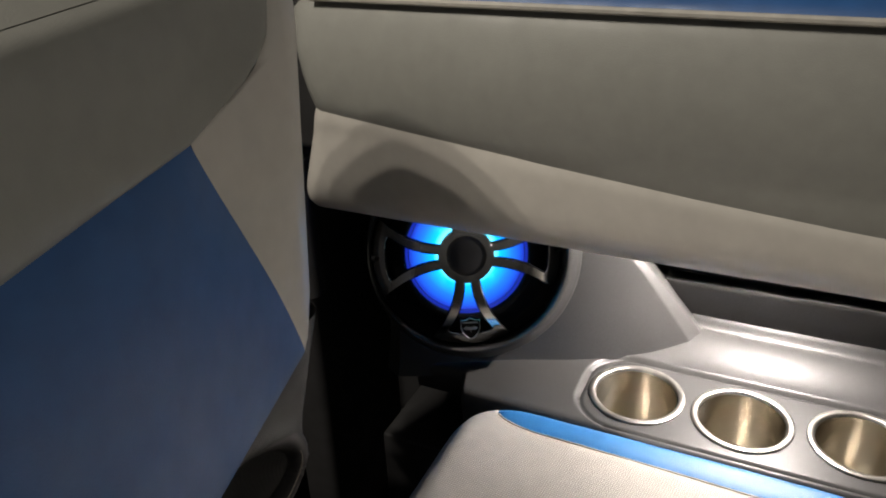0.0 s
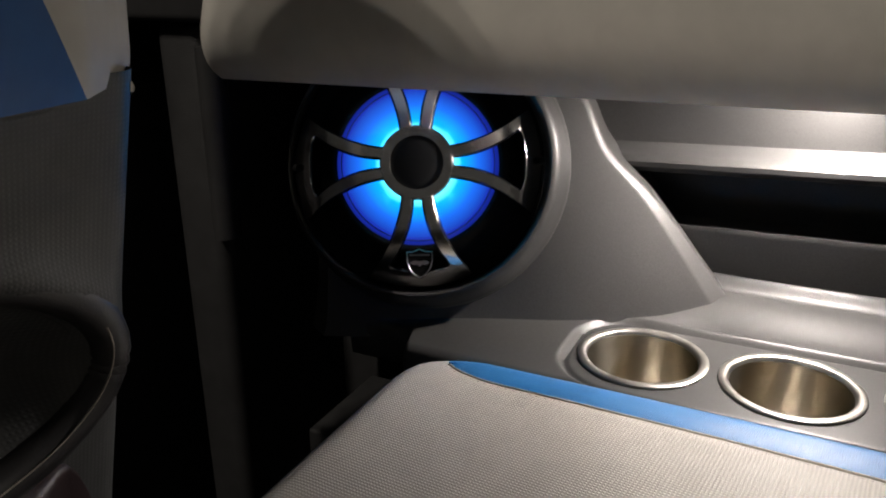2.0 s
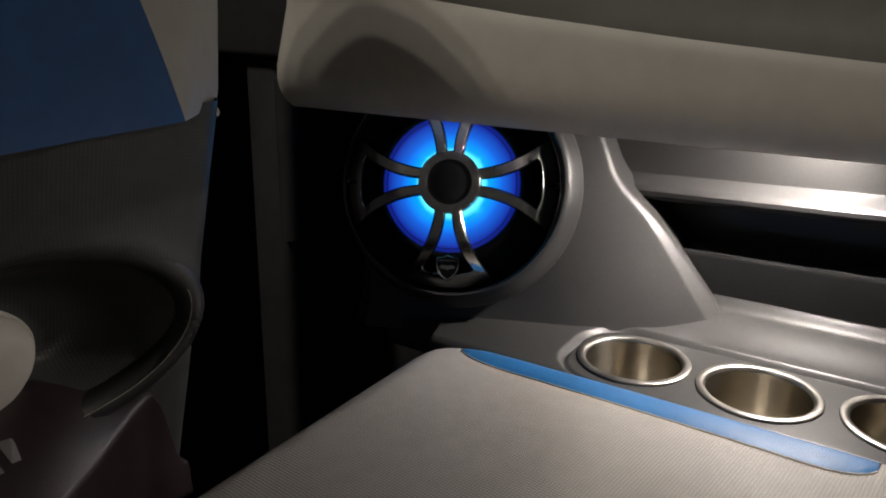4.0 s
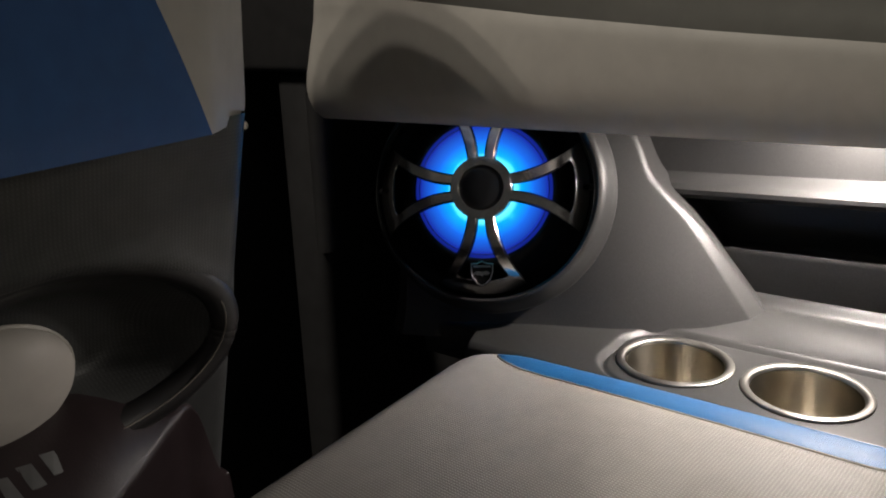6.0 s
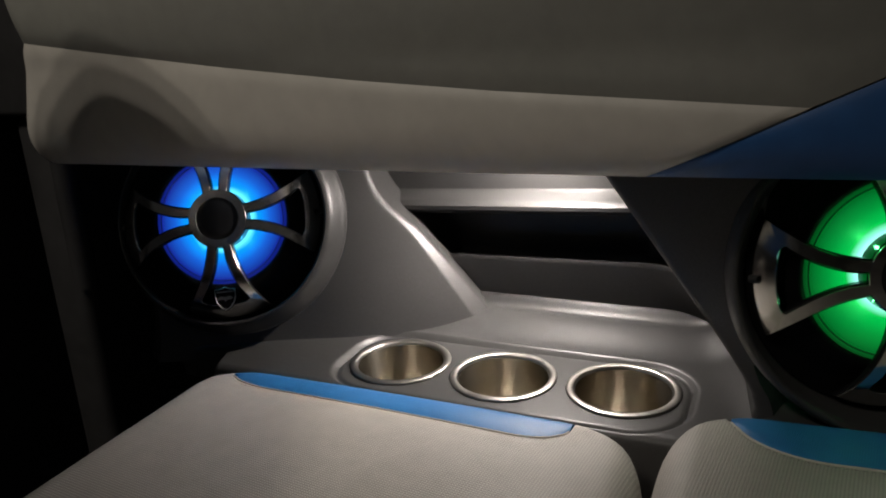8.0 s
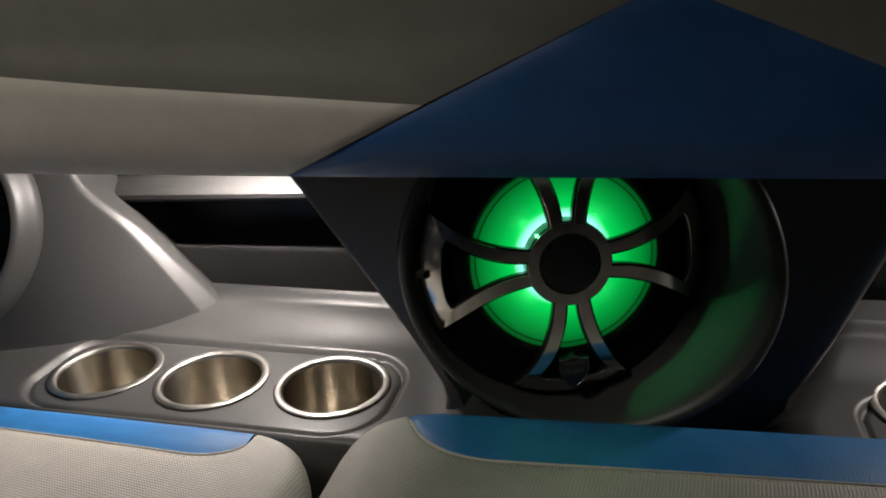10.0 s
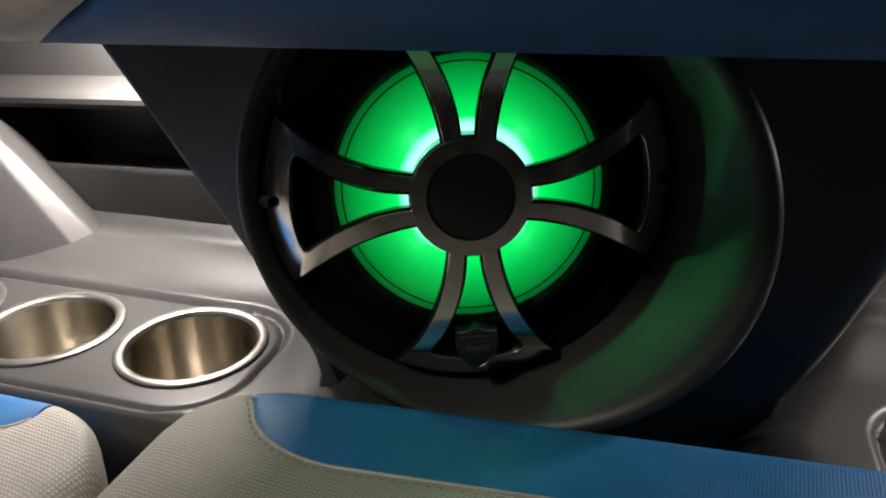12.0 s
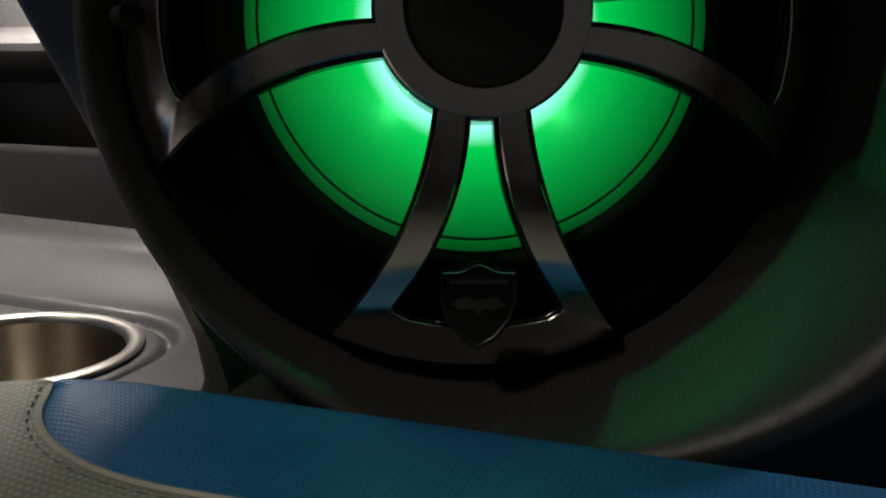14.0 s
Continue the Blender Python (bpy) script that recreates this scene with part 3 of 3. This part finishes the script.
def speaker(label, m, glow, led, silver):
    th = thing("marine_speaker", label, "speaker", group="lounge speakers")
    ring = lathe([(0.0714, -0.0135), (0.0740, -0.0105), (0.0775, -0.0100), (0.082, -0.0125), (0.088, -0.0175), (0.0955, -0.0215), (0.0985, -0.0225), (0.1010, -0.0220),
                  (0.1085, -0.0215), (0.1115, -0.0215), (0.1125, -0.0225), (0.1125, -0.030)], 128)
    part("basket", ring, BASKET, th, "satin black surround")
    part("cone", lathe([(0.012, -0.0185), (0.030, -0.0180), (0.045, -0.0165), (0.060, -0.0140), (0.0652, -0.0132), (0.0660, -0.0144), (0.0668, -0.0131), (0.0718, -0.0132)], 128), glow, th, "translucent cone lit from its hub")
    outer, inner = spoke_edges()
    for k in range(4):
        edges = turned(outer, 90 * k), turned(inner, 90 * k)
        part("spoke_base", plate(*edges, 0.0015, 0.0016, 0.0058), GLOSS_BLACK, th, "black grille frame")
        part("spoke_frame", plate(*edges, 0.0, 0.0, 0.0022), CHROME, th, "polished metal spoke pair")
    part("cone_crease", lathe([(0.0672, -0.0134), (0.0675, -0.0124), (0.0680, -0.0124), (0.0683, -0.0134)], 128), RUBBER, th, "thin black ring in the cone")
    part("hub_base", lathe([(0.0322, 0.0030), (0.0322, -0.012), (0.020, -0.0135)], 96), GLOSS_BLACK, th)
    part("hub_ring", lathe([(0.0222, 0.0030), (0.0226, 0.0052), (0.0231, 0.0058), (0.0310, 0.0058), (0.0315, 0.0053), (0.0315, 0.0030)], 96), CHROME, th, "polished metal ring")
    part("hub_cap", lathe([(0.0226, 0.0030), (0.0216, 0.0044), (0.018, 0.0052), (0.010, 0.0060), (0.0, 0.0062)], 96), RUBBER, th, "matt black dust cap")
    badge = part("badge", slab(shield(0.0118, -0.0865), -0.009, -0.0010), GLOSS_BLACK, th, "black shield with a silver outline")
    edge = shield(0.0108, -0.0865)
    part("badge_outline", ribbon([Vector(p) for p in edge], [0.0009] * len(edge), lambda r: -0.0003, 0.001, True), silver, badge)
    bm = slab([(-0.0088, -0.0806), (0.0088, -0.0806), (0.0088, -0.0792), (-0.0088, -0.0792)], -0.0012, -0.0004)
    part("badge_bar", bm, silver, badge)
    wing = [(-0.0085, -0.0868), (-0.005, -0.0845), (0, -0.0855), (0.005, -0.0845), (0.0085, -0.0868), (0.005, -0.0885), (0.002, -0.0880), (0, -0.0900), (-0.002, -0.0880), (-0.005, -0.0885)]
    part("badge_emblem", slab(wing, -0.0012, -0.0004), silver, badge)
    for sx in (1, -1):
        pin = tube([(sx * 0.1050, 0, -0.0105), (sx * 0.1100, 0, -0.0160)], 0.0032, 12)
        part("pin", pin, RUBBER, th)
    th.matrix_basis = m
    for o in th.children:
        o.matrix_parent_inverse = Matrix.Identity(4)
    for k in range(4):
        a = radians(45 + 90 * k)
        p = m @ Vector((0.0375 * math.cos(a), 0.0375 * math.sin(a), -0.0120))
        lamp("speaker_led", "POINT", p, p + Vector((0, -1, 0)), led[1], led[0], 0.0015)
    return th


def facing(place, normal, down):
    n = Vector(normal).normalized()
    up = -Vector(down)
    up = (up - n * up.dot(n)).normalized()
    x = up.cross(n)
    m = Matrix((x, up, n)).transposed().to_4x4()
    m.translation = place
    return m


M1 = facing((-0.2030, -0.0152, 0.1495), (0.3873, -0.8655, 0.3176), (0.1608, -0.2758, -0.9477))
M2 = facing((0.4468, -0.0293, 0.1474), (0.316, -0.9405, 0.1249), (0.0763, -0.106, -0.9914))
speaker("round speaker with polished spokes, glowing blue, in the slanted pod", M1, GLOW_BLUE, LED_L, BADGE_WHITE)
speaker("round speaker with polished spokes, glowing green, in the broad pod", M2, GLOW_GREEN, LED_R, BADGE_SHADED)


LIP = [(0.0, -0.012), (0.0, 0.0), (0.14, 0.20), (0.28, 0.45), (0.42, 0.74), (0.50, 0.88), (0.58, 0.97), (0.66, 1.0), (0.76, 0.96), (0.87, 0.74), (0.96, 0.35), (1.0, 0.0), (1.02, -0.6)]
ROLL = [(0.0, -0.012), (0.0, 0.0), (0.03, 0.60), (0.08, 0.88), (0.16, 1.0), (0.28, 0.98), (0.42, 0.86), (0.58, 0.64), (0.74, 0.38), (0.88, 0.15), (1.0, 0.0), (1.02, -0.6)]


def boss(m, name, radius_of, height_of, label, shape):
    """The moulded ring round a speaker; its reach and lift vary round the ring."""
    rows = []
    for k in range(128):
        a = 2 * math.pi * k / 128
        w, h = radius_of(a), height_of(a)
        row = []
        for u, v in shape:
            r = lerp(0.1130, w, u)
            z = -0.0215 + v * (h + 0.0215) if v >= 0 else (-0.03 if u > 0.5 else -0.026)
            row.append(m @ Vector((r * math.cos(a), r * math.sin(a), z)))
        rows.append(row)
    return part(name, sheet(rows, close_u=True), GELCOAT, console, label, sharp=60)


boss(M1, "speaker_ring", lambda a: 0.117 + 0.019 * (0.5 + 0.5 * math.cos(a)) ** 0.7, lambda a: -0.0095 + 0.0095 * (0.5 + 0.5 * math.cos(a)) ** 1.2, "raised ring round the speaker", ROLL)
boss(M2, "speaker_ring", lambda a: 0.125 + 0.038 * (0.5 + 0.5 * math.cos(a + 0.42)) ** 2.2, lambda a: -0.0125 + 0.055 * (0.5 + 0.5 * math.cos(a + 0.42)) ** 2.6, "raised lip round the speaker", LIP)


# ---------------------------------------------------------------- cup holders
def cup_holder(x, y):
    th = thing("cup_holder", "brushed stainless steel cup holder set in the grey deck", "cup holder", group="cup holders")
    part("rim", lathe([(0.0475, -0.006), (0.0532, -0.0005), (0.0536, 0.0008), (0.0534, 0.0016), (0.0526, 0.0021), (0.0500, 0.0025), (0.0472, 0.0021), (0.0460, 0.0010), (0.0452, -0.002)], 96), STEEL_RIM, th, "rolled steel rim")
    part("sleeve", lathe([(0.0451, -0.0015), (0.0446, -0.010), (0.0438, -0.066), (0.0425, -0.0715)], 96), STEEL, th)
    part("base", lathe([(0.0426, -0.0712), (0.040, -0.0745), (0.034, -0.0755), (0.030, -0.0745), (0.010, -0.0745), (0.006, -0.0765), (0.0, -0.0765)], 96), STEEL_RIM, th, "pressed steel base")
    th.matrix_basis = pose(x, y, 0.0005)
    for o in th.children:
        o.matrix_parent_inverse = Matrix.Identity(4)
    return th


first = cup_holder(*CUPS[0])
for cx, cy in CUPS[1:]:
    copy_thing(first, pose(cx, cy, 0.0005))
for cx, cy in RCUPS:
    copy_thing(first, pose(cx, cy, 0.0005))

# ---------------------------------------------------------------- side backrest
side = thing("lounge_backrest", "side backrest of the lounge in grey, beige and blue vinyl", "lounge back", (-0.2, -0.4, 0.25))


def side_point(s, z, out=0.0):
    """A point of the leaning side backrest: s runs along it from its end."""
    k = smooth(0.05, 0.155, s)
    base = Vector((-0.210, -0.303)) + Vector((0.546, -0.838)) * min(s, 0.075) + Vector((0.28, -0.96)) * max(0.0, s - 0.075)
    lean = Vector((0.08, 0.01)).lerp(Vector((-0.06, 0.0)), k)
    way = Vector((0.92, 0.4)).lerp(Vector((0.96, 0.28)), k).normalized() if out > 0 else Vector((1.0, 0.0))
    p = base + lean * (min(z, 0.47) - 0.255) + way * out
    return Vector((p.x, p.y, z))


def side_panel(name, low, high, mat, label, puff, nu=50, nv=30):
    rows = []
    for i in range(nu + 1):
        a, b = along(low, i / nu), along(high, i / nu)
        row = []
        for j in range(nv + 1):
            p = a.lerp(b, j / nv)
            d = min(min(j / nv, 1 - j / nv) * (b - a).length, min(i / nu, 1 - i / nu) * 0.5)
            out = puff * (1 - math.exp(-d / 0.010))
            end = min(1, max(0, (p.x + 0.006) / 0.022))
            out -= 0.018 * (1 - math.sqrt(max(0, 1 - (1 - end) ** 2)))
            out -= 0.012 * (1 - math.sqrt(max(0, 1 - min(1, max(0, (p.y - 0.477) / 0.045)) ** 2)))
            row.append(side_point(p.x, p.y, out))
        rows.append(row)
    return part(name, sheet(rows), mat, side, label, sharp=70)


TOPZ = 0.512


def crown(s):
    """Upper outline of the backrest, lower at its end."""
    return TOPZ - 0.014 * (1 - smooth(-0.006, 0.04, s))


def hump(u):
    """Padding across the backrest's top: rounded at the front, falling away to the rear."""
    return 0.036 * math.sin(math.pi * min(1, u / 0.75)) - 0.075 * (max(0.0, u - 0.75) / 0.25) ** 1.5


END = [(-0.006, 0.2565), (-0.006, 0.33), (-0.006, 0.40), (-0.006, 0.440), (-0.006, 0.475), (-0.006, 0.497)]
SEAM = [(0.160, 0.436), (0.124, 0.446), (0.100, 0.457), (0.086, 0.474), (0.0755, 0.5115)]
side_panel("beige_panel", END + [(0.01, crown(0.01)), (0.04, crown(0.04)), (0.075, TOPZ)], [(0.075, 0.2545)] + SEAM, BACK_LIGHT, "beige vinyl panel", 0.003)
side_panel("blue_panel", [(0.075, 0.2545), (1.10, 0.2800)], [(0.160, 0.436), (1.10, 0.440)], BACK_BLUE, "blue vinyl panel", 0.004, nu=80)
side_panel("upper_panel", [(0.160, 0.436), (1.10, 0.440)], SEAM + [(1.10, TOPZ)], BACK_GREY, "warm grey vinyl roll", 0.006, nu=80)
outline = [(1.10, 0.2800), (0.075, 0.2545)] + END + [(s / 100, crown(s / 100)) for s in range(0, 18, 2)] + [(0.4, TOPZ), (0.7, TOPZ), (1.10, TOPZ)]
rows = []
for s, z in outline:
    e = -0.018 if s < 0.0 else 0.0
    e = -0.0045 if z > 0.507 else e
    row = []
    for k in range(25):
        u = k / 24
        top = crown(s) + hump(u)
        row.append(side_point(s, min(z, top) if z < crown(s) - 0.002 else top, lerp(e, -0.178, u)))
    rows.append(row)
part("edge_band", sheet(rows), BACK_GREY, side)
bm = bmesh.new()
bm.faces.new([bm.verts.new(side_point(s, min(z, crown(s) + hump(1.0)), -0.178)) for s, z in outline])
part("back_panel", bm, HULL_DARK, side)
snap = lathe([(0.0, 0.004), (0.003, 0.0035), (0.0045, 0.001), (0.0048, -0.004)], 20)
bmesh.ops.transform(snap, matrix=facing(side_point(0.002, 0.249, -0.006), (0.7, 0.1, 0.2), (0, 0, -1)), verts=snap.verts)
part("snap_stud", snap, CHROME, side, "small chrome stud")

# black padded flank with an oval pocket under the side backrest
flank = thing("padded_flank", "black woven vinyl flank with an oval padded pocket", "flank", (-0.25, -0.45, -0.44))


def flank_point(y, z, out=0.0):
    return Vector((-0.198 + 0.258 * (z - 0.2) + out, y, z))


PC, PA, PBB, TILT = (-0.450, 0.128), 0.110, 0.060, -0.10


def pocket(y, z):
    u = y - PC[0]
    return math.hypot(u / PA, (z - PC[1] - TILT * u) / PBB)


rows = []
for i in range(161):
    row = []
    for j in range(91):
        y, z = lerp(-0.318, -1.3, (i / 160) ** 1.5), lerp(0.262, -0.44, (j / 90) ** 1.3)
        d = pocket(y, z)
        out = -0.042 * (1 - smooth(0.45, 0.98, d)) + 0.004 * math.exp(-((d - 1.06) / 0.12) ** 2)
        edge = min(1, (-0.318 - y) / 0.02)
        out -= 0.02 * (1 - math.sqrt(max(0, 1 - (1 - edge) ** 2)))
        row.append(flank_point(y, z, out))
    rows.append(row)
part("padded_face", sheet(rows), DARK_VINYL, flank, sharp=75)
part("end_face", sheet([[flank_point(-0.318, z, -0.02), flank_point(-0.3185, z, -0.10), flank_point(-0.33, z, -0.24)] for z in [lerp(0.262, -0.44, j / 30) for j in range(31)]]), DARK_VINYL, flank)


def on_pocket(d, a, lift):
    u = PA * d * math.cos(a)
    return flank_point(PC[0] + u, PC[1] + PBB * d * math.sin(a) + TILT * u, lift)


part("roll_seam", tube([on_pocket(0.975, -math.pi * 0.62 + 0.72 * math.pi * k / 40, 0.0112) for k in range(41)], 0.0005, 6), THREAD, flank, "pale seam along the roll")
part("pocket_welt", tube([on_pocket(0.90, 2 * math.pi * k / 70, -0.006) for k in range(70)], 0.0030, 8, True), ROLL_BLACK, flank, "dark rolled welt")
part("pocket_roll", tube([on_pocket(1.03, 2 * math.pi * k / 70, 0.0005 - 0.012 * max(0.0, math.sin(2 * math.pi * k / 70))) for k in range(70)], 0.0115, 12, True), ROLL_BLACK, flank, "padded black roll")
bm = bmesh.new()
for k in range(120):
    a = 2 * math.pi * k / 120
    p, q = on_pocket(1.185, a, 0.0036), on_pocket(1.185, a + 0.03, 0.0036)
    if max(p.y, q.y) > -0.330 or math.sin(a) > 0.25:
        continue
    n = Vector((0.0010, 0, 0))
    w = (q - p).cross(n).normalized() * 0.0006
    vs = [bm.verts.new(c) for c in (p - w, q - w, q + w, p + w, p + n, q + n)]
    for f in ((0, 1, 5, 4), (2, 3, 4, 5), (1, 2, 5), (3, 0, 4), (0, 3, 2, 1)):
        bm.faces.new([vs[i] for i in f])
part("stitching", bm, THREAD, flank, kind="stuff")

# off-white bolster resting in the pocket
bolster = thing("round_bolster", "round off-white vinyl bolster in the black pocket", "bolster", tuple(flank_point(-0.485, 0.08, -0.01)))
bm = bmesh.new()
bmesh.ops.create_uvsphere(bm, u_segments=48, v_segments=28, radius=1)
for v in bm.verts:
    v.co = flank_point(-0.490 + v.co.x * 0.052, 0.117 + v.co.z * 0.041, -0.020 + v.co.y * 0.026)
part("cover", bm, BACK_LIGHT, bolster)
part("piping", tube([flank_point(-0.490 + 0.0525 * math.cos(a), 0.117 + 0.0415 * math.sin(a), -0.020) for a in [2 * math.pi * k / 48 for k in range(48)]], 0.0016, 6, True), PIPING, bolster)

# rolled armrest under the pocket
arm = thing("rolled_armrest", "dark maroon vinyl armrest along the black flank", "armrest", tuple(flank_point(-0.5, -0.03, 0.0)))


def arm_lines(y):
    """Height of the armrest along the flank, and reach and height of its front ridge."""
    g = -0.367 - y
    top = lerp(-0.030, 0.058, smooth(-0.045, 0.0, g)) if g < 0 else 0.058 + 0.034 * smooth(0.0, 0.08, g)
    reach = 0.004 + 0.55 * max(0.0, g) if g < 0.17 else 0.0975
    return top, reach, min(top - 0.001, 0.057 - 0.012 * smooth(0.0, 0.07, g))


def arm_top(y, u, lift):
    top, reach, ridge = arm_lines(y)
    return flank_point(y, lerp(top, ridge, u) + lift, lerp(-0.004, reach, u))


rows = []
for i in range(61):
    y = lerp(-0.322, -1.2, (i / 60) ** 1.9)
    top, reach, ridge = arm_lines(y)
    loop = [Vector((-0.030, top)), Vector((-0.004, top))]
    loop += fillet(loop[-1], (reach, ridge), (reach + 0.012, -0.10), 0.012, 7)
    loop += [Vector((reach + 0.010, -0.06)), Vector((reach + 0.004, -0.14)), Vector((-0.030, -0.14))]
    rows.append([flank_point(y, p.y, p.x) for p in loop])
part("pad", capped(rows), DARK_ROLL, arm, sharp=60)
for k in range(4):
    y = -0.470 - 0.0145 * k
    corners = [(y, 0.28), (y - 0.0085, 0.25), (y - 0.0075, 0.46), (y + 0.001, 0.49)]
    part("printed_bar", capped([[arm_top(a, u, h) for a, u in corners] for h in (-0.002, 0.0008)]), BADGE_WHITE, arm, "pale printed bar")

# corner post between side backrest and back cushion
post = thing("corner_post", "dark moulded post in the lounge corner", "post", (-0.42, -0.06, -0.44))
part("post_body", box(-0.490, -0.430, -0.02, 0.20, -0.44, 0.262, 0.014), HULL_DARK, post)
rows = []
for i in range(13):
    z = lerp(0.05, 0.24, i / 12)
    rows.append([(-0.424 + 0.012 * math.cos(a), -0.015 + 0.016 * math.sin(a), z) for a in [2 * math.pi * k / 16 for k in range(16)]])
part("post_rib", capped(rows), HULL_DARK, post, "dark rib")

# small glowing blue disc low in the corner, standing in for a blue trim corner
FLOOR_BLUE = material("blue_glow", (0.05, 0.2, 0.8), 0.3, bump=0)
FLOOR_BLUE.node_tree.nodes["Principled BSDF"].inputs["Emission Color"].default_value = (0.10, 0.35, 1.0, 1)
FLOOR_BLUE.node_tree.nodes["Principled BSDF"].inputs["Emission Strength"].default_value = 2.0
dot = thing("floor_light", "small round glowing blue disc in place of a blue trim corner", "light", (-0.326, -0.292, -0.12))
bm = lathe([(0.0, 0.003), (0.006, 0.0025), (0.009, 0.0)], 24)
bmesh.ops.transform(bm, matrix=facing((-0.326, -0.292, -0.108), (0.5, -0.6, 0.6), (0, 0, -1)), verts=bm.verts)
part("lens", bm, FLOOR_BLUE, dot)
bm = lathe([(0.0088, 0.001), (0.012, 0.0015), (0.014, 0.0), (0.014, -0.02), (0.0, -0.02)], 24)
bmesh.ops.transform(bm, matrix=facing((-0.326, -0.292, -0.108), (0.5, -0.6, 0.6), (0, 0, -1)), verts=bm.verts)
part("bezel", bm, CHROME, dot, "chrome bezel")
